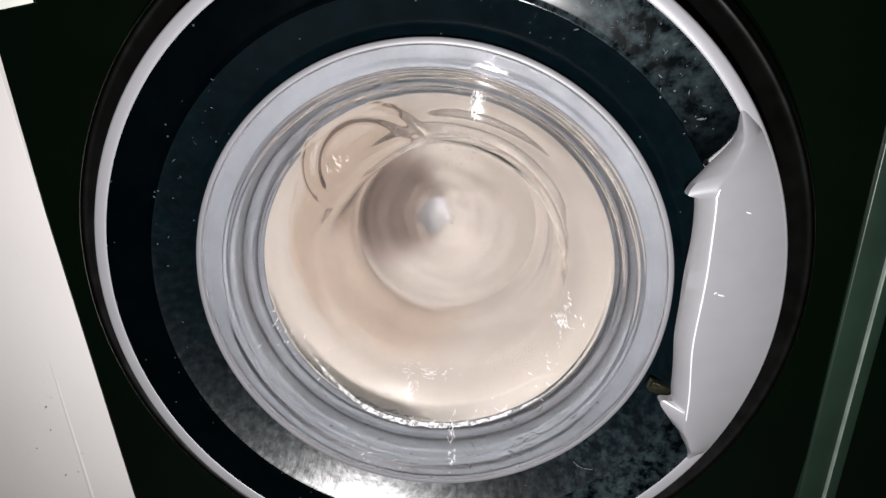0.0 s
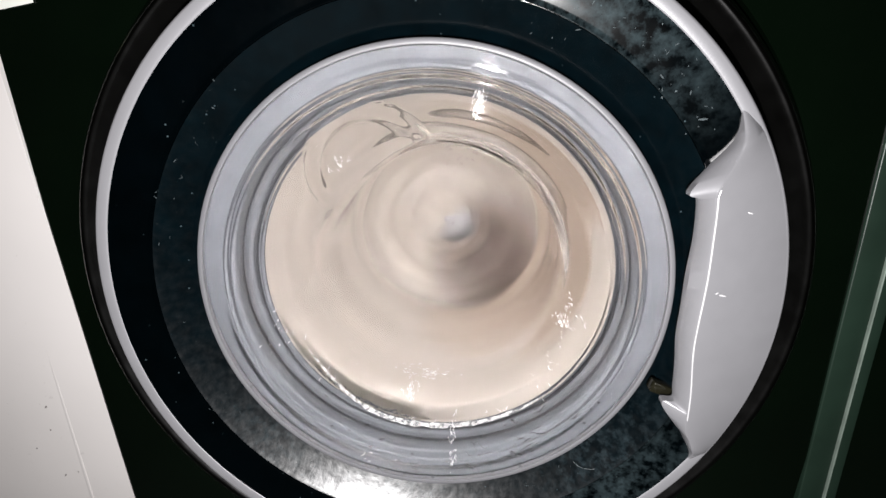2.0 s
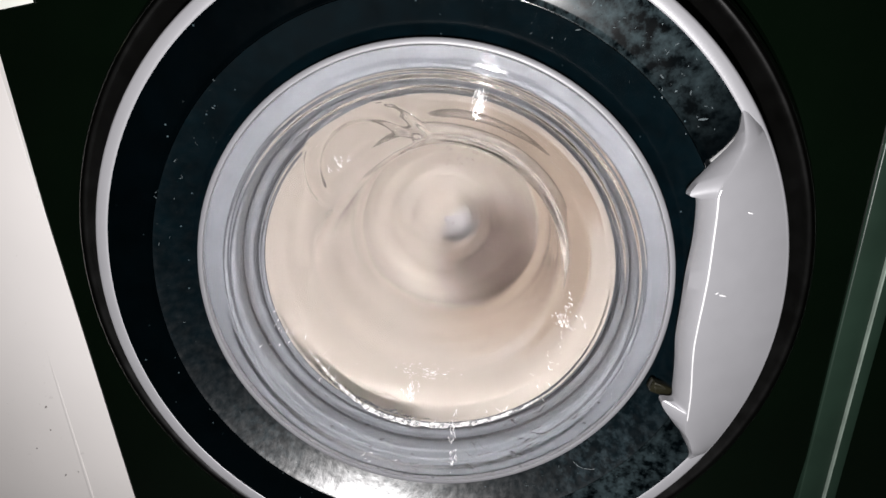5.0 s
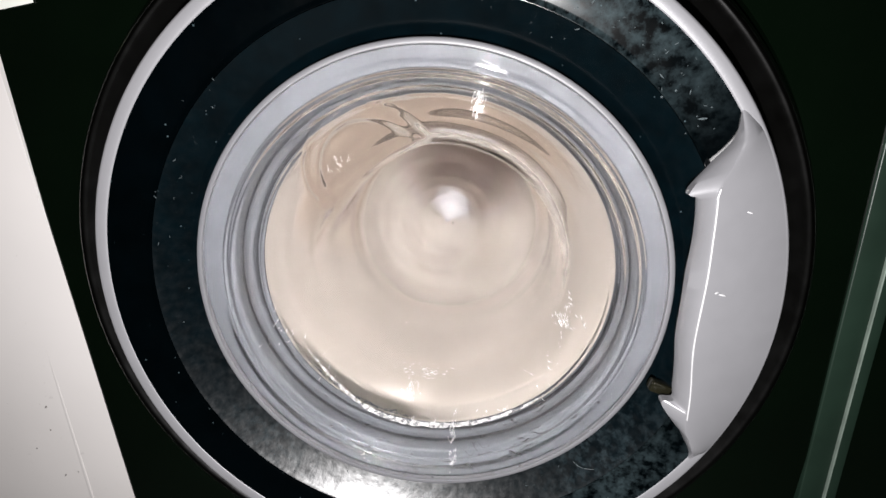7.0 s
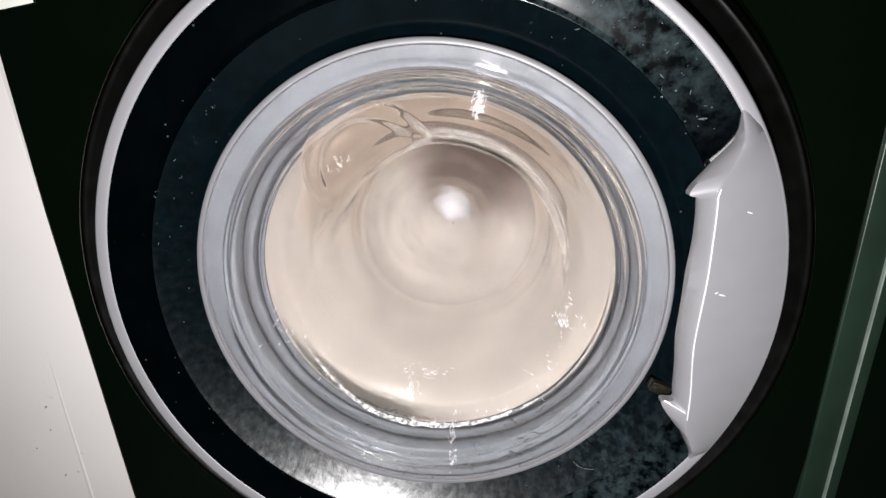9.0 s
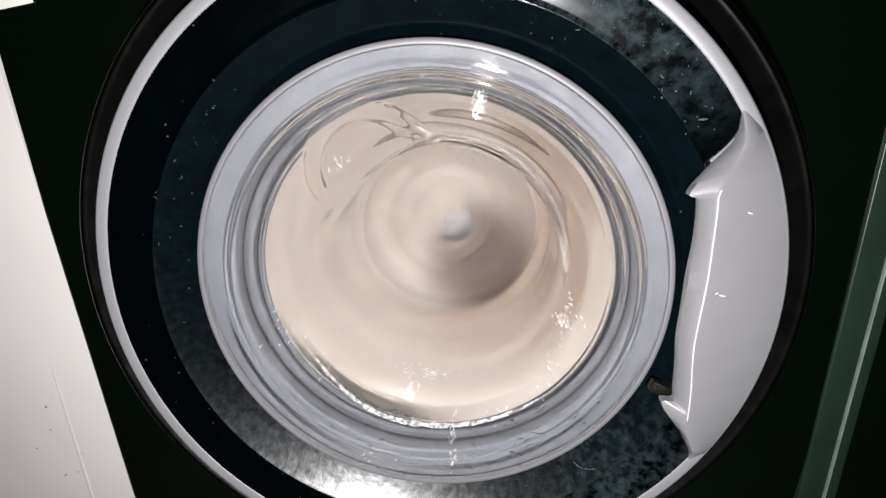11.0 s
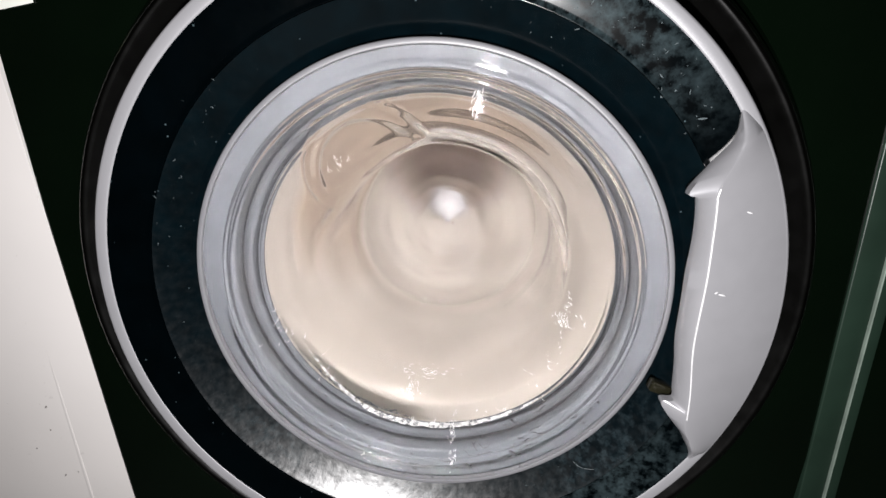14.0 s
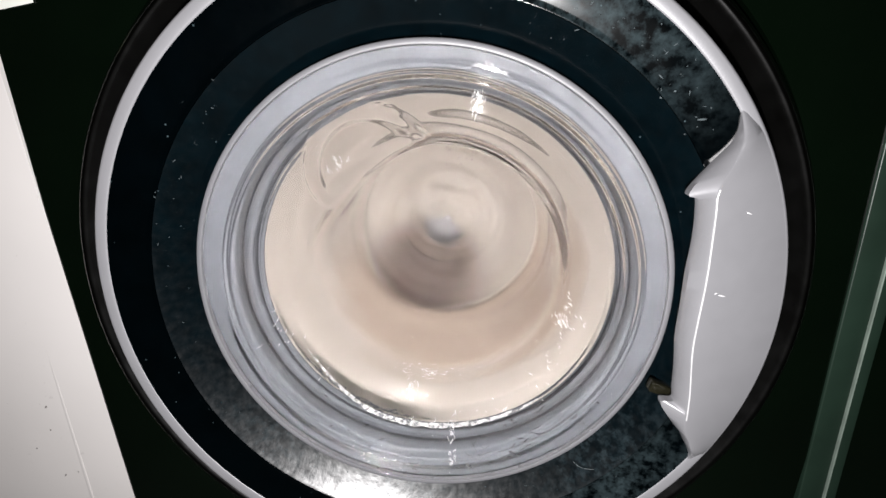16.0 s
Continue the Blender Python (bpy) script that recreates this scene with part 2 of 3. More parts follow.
def wash_depth(r, a):
    """Depth of the washing's front surface at radius r and angle a from the hollow side."""
    base = [(0.0, 0.2080), (0.008, 0.2060), (0.03, 0.2030), (0.06, 0.197), (0.08, 0.188), (0.10, 0.172), (0.12, 0.143), (0.14, 0.107), (0.15, 0.086), (0.16, 0.070), (0.175, 0.060), (0.19, 0.0605), (0.22, 0.066), (0.24, 0.074)]
    for (r0, d0), (r1, d1) in zip(base, base[1:]):
        if r <= r1:
            y = d0 + (d1 - d0) * (r - r0) / (r1 - r0)
            break
    side = smoothstep(88, 25, abs(math.degrees(a)))
    y += side * (0.006 * smoothstep(0.0, 0.022, r) * smoothstep(0.085, 0.020, r) + 0.012 * smoothstep(0.110, 0.090, r))
    p = Vector((r * math.sin(a), 0.0, r * math.cos(a)))
    fold = noise.noise(p * 22) * 0.010 + noise.noise(p * 60) * 0.004 + noise.noise(p * 150) * 0.0015
    return y + fold * smoothstep(0.0, 0.05, r) * (1 - 0.8 * smoothstep(0.14, 0.18, r))


def garment(name, mat, parent, spread, inner, outer, seed, label, lift=0.0, turn=0.0):
    """A piece of cloth, or a sheet of the hollow's painted shade, lying on the washing, over that spread of degrees
    either side of the hollow.
    """
    steps, m = 60, 24
    bm = bmesh.new()
    grid = []
    for j in range(m + 1):
        row = []
        for k in range(steps + 1):
            a = radians(turn - spread + 2 * spread * k / steps)
            w = (1 - abs(2 * k / steps - 1) ** 5)
            edge = 0.004 * noise.noise(Vector((k * 0.25, seed, 0.0)))
            r = inner + edge + ((outer - inner) * w + (0.016 * noise.noise(Vector((k * 0.22, seed, 4.0))) if outer > 0.12 else 0.0)) * j / m
            row.append(bm.verts.new((r * math.sin(a), wash_depth(r, a) - 0.2 - 0.0045 - lift, r * math.cos(a))))
        grid.append(row)
    for j in range(m):
        for k in range(steps):
            bm.faces.new((grid[j][k], grid[j][k + 1], grid[j + 1][k + 1], grid[j + 1][k]))
    ob = part(name, bm, mat, parent, label)
    thick = ob.modifiers.new("thick", "SOLIDIFY")
    thick.thickness, thick.offset = 0.003, 0
    return ob


def build_laundry():
    wash = tagged(empty("laundry", pose(AX, 0.2, AZ)), "wet cream and tan laundry pressed against the spinning drum", "laundry")
    n, m, rows = 180, 90, []
    for j in range(m + 1):
        r = max(0.0006, 0.236 * j / m)
        rows.append([(r * math.sin(a), wash_depth(r, a) - 0.2, r * math.cos(a)) for a in ((2 * math.pi * k / n + math.pi) % (2 * math.pi) - math.pi for k in range(n))])
    part("cream_cloth", ring_grid(rows[38:]), CLOTH, wash)
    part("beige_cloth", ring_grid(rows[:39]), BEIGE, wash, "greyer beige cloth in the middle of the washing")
    # the hollow's shade, put in as three nested dark sheets, darkest outward
    garment("light_shade_sheet", SHADE_LIGHT, wash, 68, 0.028, 0.105, 5.2, "lightest sheet of painted shade in the hollow of the washing")
    garment("mid_shade_sheet", SHADE_MID, wash, 56, 0.040, 0.104, 7.7, "middle sheet of painted shade in the hollow of the washing", 0.0026)
    garment("deep_shade_sheet", SHADE_DEEP, wash, 45, 0.052, 0.103, 3.3, "darkest sheet of painted shade in the hollow of the washing", 0.0052)
    garment("tan_cloth", TAN, wash, 88, 0.103, 0.142, 8.1, "tan cotton garment among the cream washing", 0.0, -30)
    return wash


drum = build_drum()
laundry = build_laundry()


# ---- door ----
def build_droplets(front, parent):
    """Drops and short runs of water on the face of the glass, most of them low down."""
    rng = random.Random(7)
    bm = bmesh.new()
    count = 0
    while count < 60:
        deg = rng.choice((rng.gauss(180, 38), rng.gauss(180, 38), rng.uniform(0, 360)))
        r, y = rng.choice(front[8:])
        if r < 0.137:
            continue
        k = min(1.0, max(0.0, y / 0.12))
        a = radians(deg)
        c = Vector((AX + 0.010 * k + r * math.sin(a), y, AZ + 0.0155 * k + r * math.cos(a)))
        size = rng.uniform(0.0004, 0.0012) * (1.35 if abs(deg - 180) < 50 else 0.8)
        long = rng.choice((1.0, 1.0, 1.3, 2.6 if abs(deg - 180) < 60 else 1.2))
        m = Matrix.Translation(c) @ Matrix.Rotation(-a + rng.uniform(-0.5, 0.5), 4, "Y") @ Matrix.Diagonal((size * long, size * 0.35, size, 1))
        bmesh.ops.create_icosphere(bm, subdivisions=2, radius=1.0, matrix=m)
        count += 1
    for _ in range(16):
        c = Vector((0.020 + rng.gauss(0, 0.016), 0.1232, 0.588 + rng.gauss(0, 0.006)))
        size = rng.uniform(0.0005, 0.0010)
        bmesh.ops.create_icosphere(bm, subdivisions=2, radius=1.0, matrix=Matrix.Translation(c) @ Matrix.Diagonal((size, size * 0.6, size, 1)))
    def on_glass(deg, r):
        y = next((y0 + (y1 - y0) * (r0 - r) / max(1e-6, r0 - r1) for (r0, y0), (r1, y1) in zip(front, front[1:]) if r0 >= r >= r1), 0.02)
        k = min(1.0, max(0.0, y / 0.12))
        a = radians(deg)
        return Vector((AX + 0.010 * k + r * math.sin(a), y, AZ + 0.0155 * k + r * math.cos(a)))

    def tube(out, points, wide, lift):
        """A thin tapering thread through the points, flattened onto the glass."""
        m, loops = len(points), []
        for k, p in enumerate(points):
            d = (points[min(k + 1, m - 1)] - points[max(k - 1, 0)]).normalized()
            up = Vector((0, -1, 0))
            s_ = d.cross(up).normalized()
            w = wide * max(0.12, math.sin(math.pi * (k + 0.3) / (m - 0.4)))
            loops.append([out.verts.new(p + s_ * w * math.cos(q) + up * lift * w * math.sin(q)) for q in (math.pi * j / 3 for j in range(6))])
        for u, v in zip(loops, loops[1:]):
            for j in range(6):
                out.faces.new((u[j], u[(j + 1) % 6], v[(j + 1) % 6], v[j]))
        out.faces.new(loops[0])
        out.faces.new(loops[-1][::-1])

    glints = bmesh.new()
    # clusters of short white threads painting the lamp's glints: azimuth, its spread, radius, its spread, lean from
    # upright, how many
    for deg, ddeg, rad, drad, lean, many in ((250, 4, 0.134, 0.005, 0.5, 16), (112, 6, 0.112, 0.005, -0.45, 16), (136, 10, 0.124, 0.006, -0.9, 14), (170, 14, 0.128, 0.003, 0.2, 14), (225, 9, 0.118, 0.008, 0.6, 10), (196, 8, 0.150, 0.004, 1.3, 8), (173, 0.7, 0.141, 0.0065, 0.05, 46), (13.6, 0.8, 0.1335, 0.005, 0.2, 50), (191, 1.2, 0.1085, 0.0035, 0.05, 44), (187, 7, 0.0985, 0.0012, 1.45, 40), (322, 4, 0.112, 0.003, -0.5, 16), (110, 1.2, 0.1085, 0.003, -0.45, 44), (103, 3.0, 0.1080, 0.0012, -0.5, 18)):
        for _ in range(many):
            c = on_glass(rng.gauss(deg, ddeg), rng.gauss(rad, drad))
            q, length = lean + rng.gauss(0, 0.25), rng.uniform(0.0008, 0.0056)
            d = Vector((math.sin(q), 0, math.cos(q))) * length
            bow = Vector((d.z, 0, -d.x)) * rng.gauss(0, 0.18)
            tube(glints, [c + d * (t - 0.5) + bow * (1 - (2 * t - 1) ** 2) + Vector((0, -0.0003, 0)) for t in (0, 0.25, 0.5, 0.75, 1)], rng.uniform(0.00010, 0.00024), 0.7)
    tagged(part("glint_streaks", glints, GLINT_WHITE, parent, "white threads painted as the lamp's glints on the glass"), kind="stuff")
    # wavering runs of water low on the glass and a few long ones that catch the lamp
    runs = bmesh.new()
    for _ in range(26):
        deg, r, long = rng.gauss(150, 13), rng.uniform(0.137, 0.150), rng.uniform(2.0, 7.0)
        sway = rng.uniform(0, 9)
        tube(runs, [on_glass(deg + long * t, r + 0.0026 * noise.noise(Vector((t * 1.6, sway, 0)))) + Vector((0, -0.0002, 0)) for t in (j / 15 for j in range(16))], rng.uniform(0.0003, 0.0008), 0.6)
    ob = part("water_run", runs, WATER, parent, "wavering runs of water on the glass")
    ob.visible_shadow = False
    tagged(ob, kind="stuff")
    # the light caught in the bowl's lower lip, put in as a pale strip
    shine = bmesh.new()
    strip = []
    for k in range(141):
        deg = 136 + 104 * k / 140
        swell = math.sin(math.pi * k / 140) ** 0.7
        mid = 0.1335 - 0.0105 * smoothstep(195, 238, deg) + 0.0005 * noise.noise(Vector((k * 0.13, 2, 0)))
        wide = 0.0052 * swell * (0.75 + 0.55 * noise.noise(Vector((k * 0.21, 8, 0))))
        strip.append([shine.verts.new(on_glass(deg, mid + wide * u) + Vector((0, -0.0004 - 0.0005 * (1 - u * u), 0))) for u in (-0.5, -0.2, 0.2, 0.5)])
    for u, v in zip(strip, strip[1:]):
        for j in range(3):
            shine.faces.new((u[j], u[j + 1], v[j + 1], v[j]))
    part("soap_film", shine, LIP_SHINE, parent, "pale strip painted as the shine on the lower lip of the glass")
    dirt = bmesh.new()
    for cx, cz, spread, n in ((-0.098, 0.566, 0.008, 9), (-0.078, 0.600, 0.012, 12), (0.118, 0.535, 0.010, 8), (0.100, 0.580, 0.012, 5)):
        for _ in range(n):
            x, z = cx + rng.gauss(0, spread), cz + rng.gauss(0, spread)
            d = max(0.101, math.hypot(x - AX, z - AZ))
            y = next((y1 for r1, y1 in front[14:] if r1 <= d), 0.02)
            size = rng.uniform(0.00018, 0.00045)
            bmesh.ops.create_icosphere(dirt, subdivisions=1, radius=size, matrix=Matrix.Translation((x, y - 0.0002, z)))
    tagged(part("dirt_specks", dirt, GRIME, parent, "dark specks of grime on the glass"), kind="stuff")
    ob = part("water_droplets", bm, WATER, parent, "clear water drops on the glass")
    ob.visible_shadow = False
    tagged(ob, kind="stuff")
    return ob


# Ridges moulded into the glass: centre x, z, radius, from and to in degrees, width, height.
RIBS = ((-0.047, 0.5865, 0.0478, 205, 58, 0.0018, 0.0011), (-0.047, 0.586, 0.0600, 168, 64, 0.0032, 0.0016), (AX + 0.004, AZ + 0.004, 0.1175, 98, 25, 0.0050, 0.0014), (-0.047, 0.586, 0.0530, 160, 80, 0.0024, 0.0009))


def ribs(x, z):
    """Height of the stepped round pad and the ridges moulded into the glass."""
    d = math.hypot(x + 0.047, z - 0.5865)
    h = 0.0034 * smoothstep(0.0505, 0.0435, d) + 0.0026 * smoothstep(0.0395, 0.0335, d)
    for cx, cz, rad, deg0, deg1, wide, proud in RIBS:
        d = math.hypot(x - cx, z - cz) - rad
        if abs(d) > 3.5 * wide:
            continue
        a = math.degrees(math.atan2(z - cz, x - cx)) % 360
        lo, hi = min(deg0, deg1), max(deg0, deg1)
        h += proud * math.exp(-(d / wide) ** 2) * smoothstep(lo - 12, lo + 18, a) * smoothstep(hi + 12, hi - 18, a)
    return h


def shelf(a):
    """How far the bowl's mouth is drawn in where the pad lies."""
    d = (math.degrees(a) - 318 + 180) % 360 - 180
    return 1.0 - 0.085 * smoothstep(46, 8, abs(d))


BEADS = ((0.1490, 0.0011, 0.0006), (0.1450, 0.0009, 0.0004), (0.1340, 0.0016, 0.0009))


def build_bowl(parent):
    front = refine([(0.1668, -0.014), (0.1668, -0.017), (0.1655, -0.0200), (0.1640, -0.0203), (0.1628, -0.0194), (0.1612, -0.0198), (0.154, -0.0195), (0.1505, -0.0170), (0.148, -0.0165), (0.1445, -0.0150), (0.1420, -0.0090),
                    (0.1395, 0.000), (0.1375, 0.005), (0.1345, 0.0088), (0.129, 0.0092), (0.121, 0.0112), (0.112, 0.0155), (0.105, 0.0205), (0.100, 0.0255), (0.0975, 0.032), (0.096, 0.045), (0.095, 0.07),
                    (0.094, 0.095), (0.0925, 0.110), (0.0885, 0.1185), (0.082, 0.1215), (0.06, 0.1232), (0.03, 0.1242), (0.0006, 0.1245)], 0.0007)
    front = [(r, y - sum(h * math.exp(-((r - c) / w) ** 2) for c, w, h in BEADS)) for k, (r, y) in enumerate(front) if r > 0.1 or k % 3 == 0 or r < 0.001]
    back = refine([(0.0006, 0.1310), (0.03, 0.1307), (0.06, 0.1297), (0.083, 0.128), (0.0925, 0.1245), (0.098, 0.115), (0.0995, 0.097), (0.1005, 0.07), (0.102, 0.045), (0.1055, 0.0325), (0.112, 0.0245),
                   (0.120, 0.0185), (0.130, 0.0155), (0.139, 0.0125), (0.1435, 0.006), (0.1460, -0.002), (0.1500, -0.0075), (0.156, -0.0095), (0.1655, -0.0105)], 0.0022)
    n, rows = 840, []
    build_droplets(front, parent)
    for side, prof in ((1, front), (0, back)):
        for r0, y in prof:
            k = min(1.0, max(0.0, y / 0.12))
            cx, cz = AX + 0.010 * k, AZ + 0.0155 * k
            drawn = smoothstep(0.130, 0.100, r0) * smoothstep(0.118, 0.05, y)
            row = []
            for i in range(n):
                a = 2 * math.pi * i / n
                r = r0 * (1 + (shelf(a) - 1) * drawn)
                x, z = cx + r * math.sin(a), cz + r * math.cos(a)
                yy = y
                if y > -0.014:
                    if r0 < 0.147:
                        yy -= ribs(x, z) * smoothstep(0.099, 0.112, r0) * smoothstep(0.1465, 0.140, r0) * (1.0 if side else -0.2)
                if y > 0.004:
                    p = Vector((x, z, side * 3.0))
                    yy += 0.0006 * noise.noise(p * 26)
                row.append((x, yy, z))
            rows.append(row)
    bowl = part("glass_bowl", ring_grid(rows, True), GLASS, parent, "thick clear glass porthole bowl, wet inside")
    bowl.visible_shadow = False
    collar = refine([(0.1668, -0.0120), (0.1674, -0.0165), (0.1673, -0.0196), (0.1664, -0.0207), (0.1648, -0.0209), (0.1636, -0.0206), (0.1633, -0.0196)], 0.0005)
    part("glass_collar", lathe(collar + [(0.1640, -0.0120)], n=192), COLLAR, parent, "smooth lavender-grey collar holding the glass")
    return bowl


def build_door():
    door = tagged(empty("door", pose(AX, -0.02, AZ)), "round washing machine door with silver ring, black trim and glass porthole", "washing machine door")
    inv = door.matrix_world.inverted()

    def put(name, bm, mat, label=""):
        bm.transform(inv)
        return part(name, bm, mat, door, label)

    ring = [(0.2162, -0.0365), (0.2162, -0.0394), (0.2167, -0.0400), (0.2176, -0.0404), (0.2220, -0.0415), (0.2230, -0.0413), (0.2238, -0.0404), (0.2258, -0.0352), (0.2268, -0.0300), (0.2278, -0.020), (0.2285, -0.010), (0.2285, 0.0)]
    put("outer_ring", lathe(ring + [(0.2235, 0.0), (0.220, -0.02)], n=224), SILVER, "matt silver plastic door ring")
    trim = refine([(0.2163, -0.0398), (0.2130, -0.0392), (0.2040, -0.0366), (0.1930, -0.0334), (0.1915, -0.0336), (0.1908, -0.0334)], 0.002)
    put("black_trim", lathe(trim + [(0.1912, -0.030), (0.2150, -0.030)], n=192), BLACK_GLOSS, "dusty glossy black plastic ring")
    cone = refine([(0.1904, -0.0332), (0.1892, -0.0322), (0.1820, -0.0251), (0.1750, -0.0182), (0.1684, -0.0117)], 0.002)
    put("funnel", lathe(cone + [(0.1700, -0.0080), (0.1904, -0.0290)], n=192), BLACK_SATIN, "blue-black plastic slope round the glass")
    # grip: lofted across the ring, from its upper to its lower end
    sections = [(38, 0.2170, 0.2165), (35, 0.2120, 0.2115), (32, 0.2075, 0.2060), (30, 0.2010, 0.1930), (28.2, 0.1930, 0.1800), (26.8, 0.1885, 0.1752), (25.6, 0.1855, 0.1792), (24.5, 0.1840, 0.1790), (17.5, 0.1772, 0.1728),
                (10, 0.1727, 0.1668), (2, 0.1700, 0.1650), (-5, 0.1706, 0.1658), (-11, 0.1750, 0.1705), (-17.4, 0.1826, 0.1772), (-20.0, 0.1860, 0.1808), (-21.0, 0.1874, 0.1740), (-22.4, 0.1896, 0.1762), (-24.8, 0.1945, 0.1890), (-26.4, 0.2020, 0.2000), (-29.3, 0.2112, 0.2104), (-34, 0.2168, 0.2162)]
    fine = []
    for k in range(len(sections) - 1):
        p0, p1, p2, p3 = (Vector(sections[min(max(k + j, 0), len(sections) - 1)]) for j in (-1, 0, 1, 2))
        for j in range(4):
            t = j / 4
            fine.append(0.5 * (2 * p1 + (p2 - p0) * t + (2 * p0 - 5 * p1 + 4 * p2 - p3) * t * t + (3 * p1 - p0 - 3 * p2 + p3) * t ** 3))
    fine.append(Vector(sections[-1]))
    rows = []
    for deg, rr, ri in fine:
        a = radians(deg)
        prof = [(0.2235, -0.0345), (0.2212, -0.0425), (0.6 * 0.2212 + 0.4 * rr, -0.0466), (rr + 0.0022, -0.0488), (rr + 0.0006, -0.0488), (rr - 0.0004, -0.0480), (ri, -0.0405), (ri + 0.0005, -0.0340), (0.222, -0.028)]
        w = smoothstep(0.0, 0.012, 0.2170 - rr)
        prof = [(0.2205 + (r - 0.2205) * (0.25 + 0.75 * w), -0.035 + (y + 0.035) * (0.15 + 0.85 * w)) for r, y in prof]
        rows.append([(AX + r * math.cos(a), y, AZ + r * math.sin(a)) for r, y in prof])
    bm = ring_grid(rows)
    bm.verts.ensure_lookup_table()
    m = len(rows[0])
    bm.faces.new(bm.verts[:m])
    bm.faces.new(bm.verts[-m:])
    put("handle", bm, SILVER, "silver plastic grip widening from the ring")
    # a thin, paler strip following the crest of the grip
    crest = []
    for deg, rr, ri in fine:
        if -22 < deg < 26.5:
            a = radians(deg)
            crest.append([(AX + (rr + 0.0012 + 0.00055 * math.cos(q)) * math.cos(a), -0.0486 - 0.0006 * math.sin(q), AZ + (rr + 0.0012 + 0.00055 * math.cos(q)) * math.sin(a)) for q in (math.pi * k / 4 for k in range(8))])
    put("bright_edge", ring_grid(crest), BRIGHT, "bright line along the crest of the grip")
    for deg, r, y, size, long, tilt in ((20.6, 0.2010, -0.0471, 0.0005, 3.5, 0.3), (6.2, 0.1830, -0.0480, 0.0006, 4.0, 0.2), (6.8, 0.1795, -0.0484, 0.0004, 3.0, -0.6)):
        a = radians(deg)
        bm = bmesh.new()
        bmesh.ops.create_icosphere(bm, subdivisions=2, radius=1.0, matrix=Matrix.Translation((AX + r * math.cos(a), y, AZ + r * math.sin(a))) @ Matrix.Rotation(tilt, 4, "Y") @ Matrix.Diagonal((size * long, 0.0005, size, 1)))
        put("scratch", bm, BRIGHT, "pale scratch on the grip")
    a = radians(-20.4)
    bm = box(-0.0085, 0.006, -0.004, 0.004, -0.004, 0.004, 0.0012)
    bm.transform(Matrix.Translation((AX + 0.1775 * math.cos(a), -0.0262, AZ + 0.1775 * math.sin(a))) @ Matrix.Rotation(-a, 4, "Y"))
    put("latch", bm, LATCH, "small dark plastic latch beside the grip")
    bowl = build_bowl(door)
    for ob in door.children_recursive:
        if ob.name.split(".")[0] in ("glass_bowl", "water_droplets", "dirt_specks", "glint_streaks", "soap_film", "glass_collar", "water_run"):
            ob.data.transform(inv)
    return door


door = build_door()


# ---- neighbours ----
def build_white_cabinet():
    cab = tagged(empty("white_cabinet", pose(-0.6, 0, 0)), "off-white enamelled cabinet standing beside the washing machine", "cabinet")
    inv = cab.matrix_world.inverted()
    bm = box(-0.90, -0.300, -0.0008, 0.55, 0.0, 0.90, 0.0002)
    for v in bm.verts:
        if v.co.x > -0.4:
            v.co.x += 0.0162 - 0.0160 * (v.co.z - 0.10) / 0.55
    bm.transform(inv)
    part("body", bm, WHITE_PANEL, cab)
    bm = ring_grid([[(-0.331 - 0.02 * (0.45 - z) * 0.3 + w * math.cos(q), -0.0003 - 0.6 * w * math.sin(q), z) for q in (2 * math.pi * k / 8 for k in range(8))] for z, w in ((0.47, 0.0004), (0.40, 0.0014), (0.30, 0.002), (0.10, 0.002))])
    bm.transform(inv)
    part("pressed_ridge", bm, WHITE_PANEL, cab)
    for x, z, size, flat in ((-0.349, 0.377, 0.0014, 0.7), (-0.352, 0.352, 0.0009, 1.0), (-0.352, 0.300, 0.0016, 0.5), (-0.372, 0.330, 0.0008, 1.0), (-0.338, 0.305, 0.0007, 1.0)):
        bm = bmesh.new()
        bmesh.ops.create_icosphere(bm, subdivisions=2, radius=1.0, matrix=inv @ Matrix.Translation((x, -0.0009, z)) @ Matrix.Rotation(0.6, 4, "Y") @ Matrix.Diagonal((size * flat, 0.0003, size, 1)))
        part("scuff_mark", bm, SCUFF, cab, "small grey scuff")


def build_dark_cabinet():
    cab = tagged(empty("dark_cabinet", pose(0.6, 0, 0)), "dark green cabinet with a pale edge bead beside the machine", "cabinet")
    inv = cab.matrix_world.inverted()
    for nm, b6, mt in (("edge_strip", (0.3040, 0.3222, -0.002, 0.02, 0.0, 0.90, 0.001), TRIM_GREEN), ("bead", (0.3226, 0.3238, -0.0034, 0.02, 0.0, 0.90, 0.0007), BEAD),
                       ("side_strip", (0.3242, 0.3330, -0.001, 0.02, 0.0, 0.90, 0.0006), TRIM_GREEN), ("body", (0.3332, 0.9, 0.008, 0.55, 0.0, 0.90, 0.002), CABINET_GREEN)):
        bm = box(*b6)
        # the cabinet leans a little towards the machine
        for v in bm.verts:
            if v.co.x < 0.4:
                v.co.x -= 0.056 * (v.co.z - 0.24)
        bm.transform(inv)
        part(nm, bm, mt, cab)


build_white_cabinet()
build_dark_cabinet()


def build_sticker():
    st = tagged(empty("sticker", pose(-0.2885, -0.0006, 0.7105, 0, -9, 0)), "white paper sticker with pale green print on the machine", "sticker")
    part("paper", box(-0.024, 0.024, -0.0006, 0.0, -0.018, 0.018, 0.0002), PAPER, st)
    part("print_bar", box(-0.020, 0.017, -0.0010, -0.0007, -0.0125, 0.013), PRINT, st)


build_sticker()


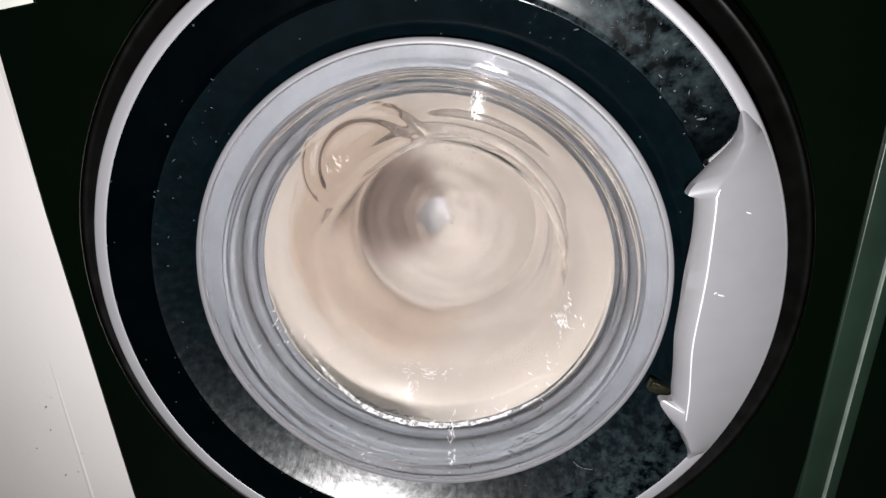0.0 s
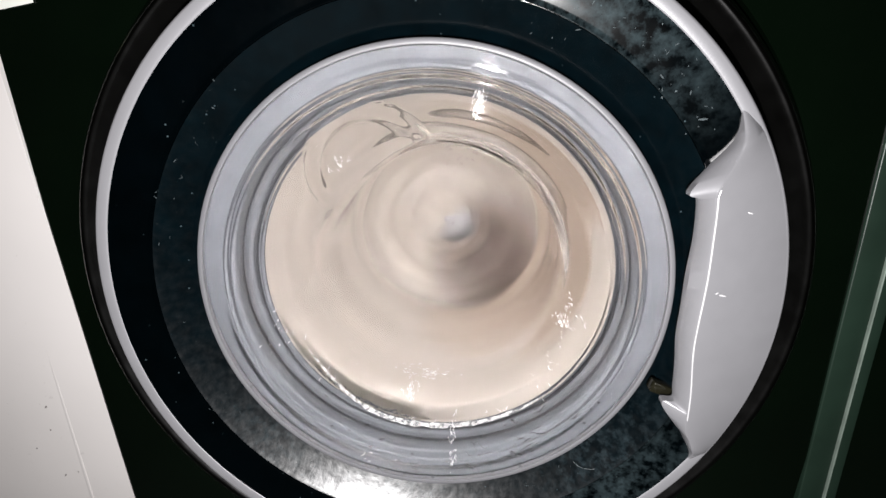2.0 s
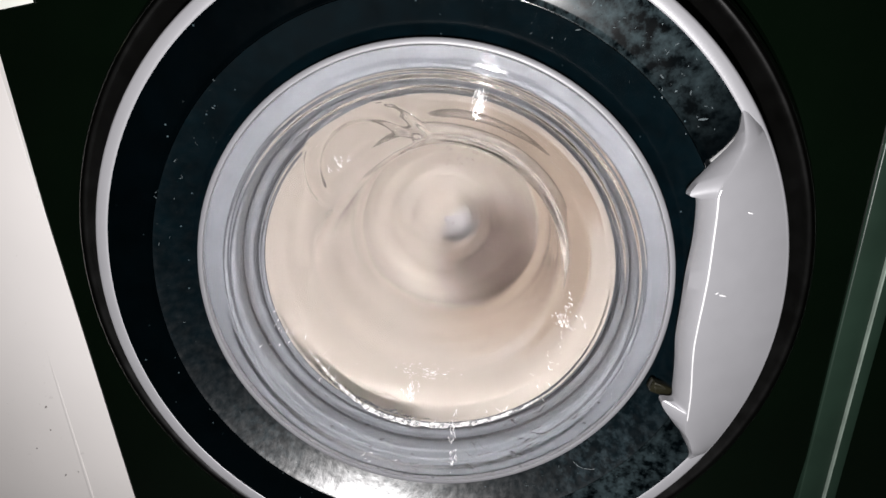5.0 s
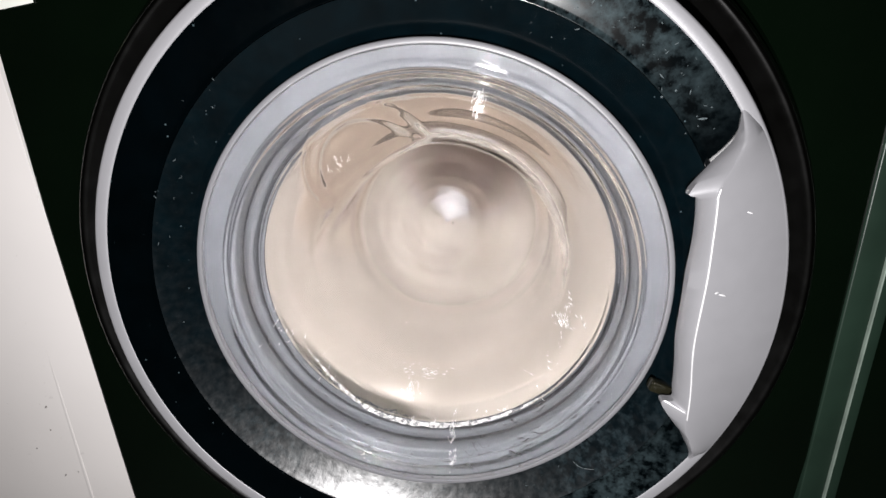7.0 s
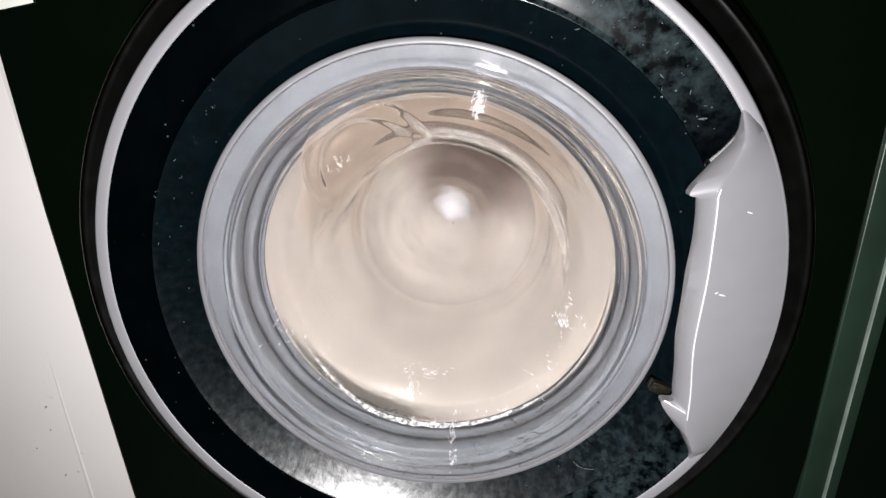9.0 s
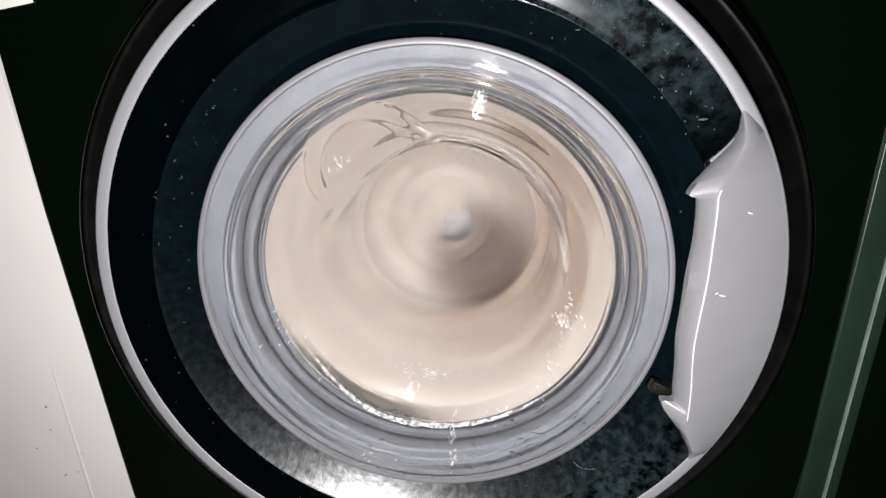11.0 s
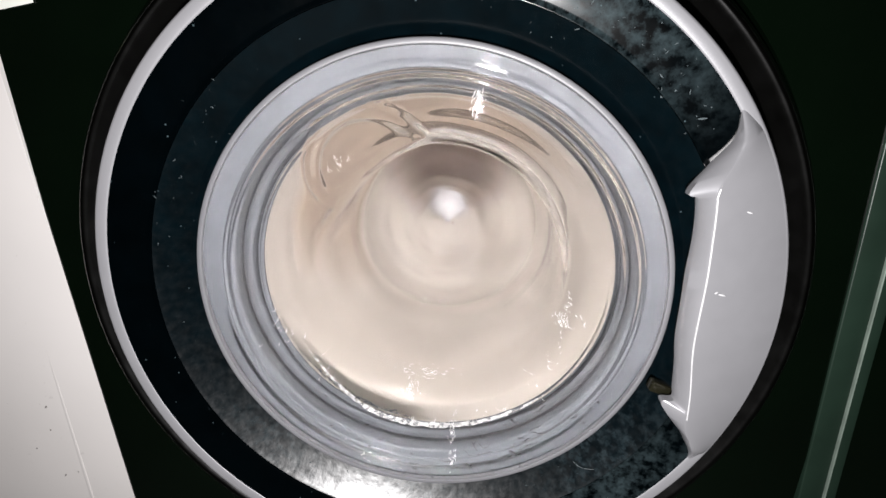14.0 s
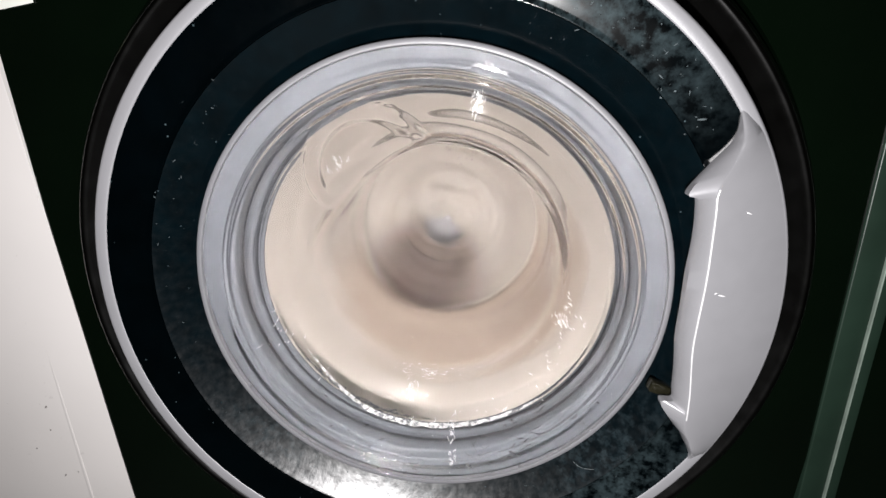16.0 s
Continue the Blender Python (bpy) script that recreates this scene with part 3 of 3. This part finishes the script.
def build_lint():
    """A curled hair caught on the black funnel below the glass."""
    a0 = radians(-46.5)
    c = Vector((AX + 0.1800 * math.cos(a0), -0.0262, AZ + 0.1800 * math.sin(a0)))
    rows = []
    for k in range(15):
        q = radians(200 + 150 * k / 14)
        p = c + Vector((0.0135 * math.cos(q), -0.0008 + 0.0016 * math.sin(q), 0.009 * math.sin(q) + 0.004))
        rows.append([(p.x + 0.00016 * math.cos(j * math.pi / 3), p.y + 0.00016 * math.sin(j * math.pi / 3), p.z) for j in range(6)])
    tagged(part("lint_hair", ring_grid(rows), LINT), "pale curled hair of lint stuck to black trim", "lint")


build_lint()


def build_flecks():
    """Dust flecks and short fibres on the black trim and the funnel."""
    rng = random.Random(21)
    bm = bmesh.new()
    for deg, ddeg, r, dr, many, big in ((32, 11, 0.204, 0.005, 46, 1.0), (48, 6, 0.198, 0.004, 12, 1.6), (306, 7, 0.182, 0.006, 16, 0.9), (286, 5, 0.183, 0.004, 8, 1.0), (20, 9, 0.183, 0.004, 8, 0.8), (238, 14, 0.184, 0.004, 18, 0.9), (208, 14, 0.180, 0.004, 20, 0.9), (146, 14, 0.180, 0.004, 16, 0.9), (120, 8, 0.200, 0.006, 6, 0.7)):
        for _ in range(many):
            a, rr = radians(rng.gauss(deg, ddeg)), min(0.2125, max(0.1705, rng.gauss(r, dr)))
            y = -0.0139 - (rr - 0.1705) * 0.98 if rr < 0.1904 else -0.0334 - (rr - 0.1915) * 0.25
            size = big * rng.uniform(0.00012, 0.00040)
            long = rng.choice((1.0, 1.2, 1.6, 5.0))
            m = Matrix.Translation((AX + rr * math.sin(a), y - 0.0006, AZ + rr * math.cos(a))) @ Matrix.Rotation(rng.uniform(0, 3.14), 4, "Y") @ Matrix.Diagonal((size * long, size * 0.3, size, 1))
            bmesh.ops.create_icosphere(bm, subdivisions=1, radius=1.0, matrix=m)
    bm.transform(door.matrix_world.inverted())
    tagged(part("dust_flecks", bm, FLECK, door, "pale dust flecks on the black trim"), kind="stuff")


build_flecks()


# ---- what moves ----
# The drum's turn in degrees, clockwise as seen from the front, every tenth of a second.
def motions():
    turns = [
        (285, 395, 655, 790, 1050, 1165, 1425, 1570, 1830, 2030,),
        (2230, 2335, 2595, 2705, 2965, 3065, 3325, 3450, 3710, 3830,),
        (4090, 4180, 4440, 4540, 4800, 4885, 5145, 5260, 5520, 5635,),
        (5895, 5980, 6240, 6310, 6405, 6660, 6740, 6855, 7115, 7375,),
        (7635, 7700, 7765, 7935, 8105, 8275, 8445, 8615, 8785, 8955,),
        (9125, 9295, 9465, 9630, 9795, 9960, 10125, 10290, 10455, 10620,),
        (10785, 10950, 11115, 11280, 11535, 11600, 11830, 11900, 12125, 12190,),
        (12255, 12500, 12565, 12790, 12860, 13090, 13350, 13415, 13610, 13675,),
        (13740, 13980, 14205, 14270, 14335, 14540, 14770, 14835, 14900, 15075,),
        (15140, 15380, 15615, 15775, 15935, 16095, 16255, 16415, 16575, 16735,),
        (16895, 17055, 17215, 17375, 17535, 17695, 17855, 18015, 18175, 18335,),
        (18495, 18655, 18815, 18970, 19035, 19220, 19285, 19440, 19505, 19665,),
        (19730, 19915, 19980, 20135, 20200, 20410, 20475, 20615, 20680, 20820,),
        (20885, 21060, 21125, 21295, 21360, 21530, 21595, 21680, 21760, 21860,),
        (21960, 22140, 22205, 22360, 22425, 22605, 22705, 22805, 23055, 23305,),
        (23370, 23465, 23560, 23805, 24065, 24290, 24375, 24450, 24490, 24530,),
        (24680,),
    ]
    turns = [a for row in turns for a in row]
    rows = []
    for k in range(len(turns) - 1):
        for j in range(3):
            rows.append(((3 * k + j) / 30.0, pose(AX, 0.2, AZ, 0, turns[k] + (turns[k + 1] - turns[k]) * j / 3, 0)))
    rows.append((16.0, pose(AX, 0.2, AZ, 0, turns[-1], 0)))
    walk(drum, rows)
    walk(laundry, rows)
    # the door shivers with the lopsided load
    shake = []
    for t, m in rows:
        k = min(int(t * 10 + 1e-6), len(turns) - 2)
        turn = radians(turns[k] + (turns[k + 1] - turns[k]) * (t * 10 - k))
        shake.append((t, pose(AX + 0.0005 * math.sin(turn), -0.02, AZ + 0.0002 * math.cos(turn))))
    walk(door, shake)


motions()
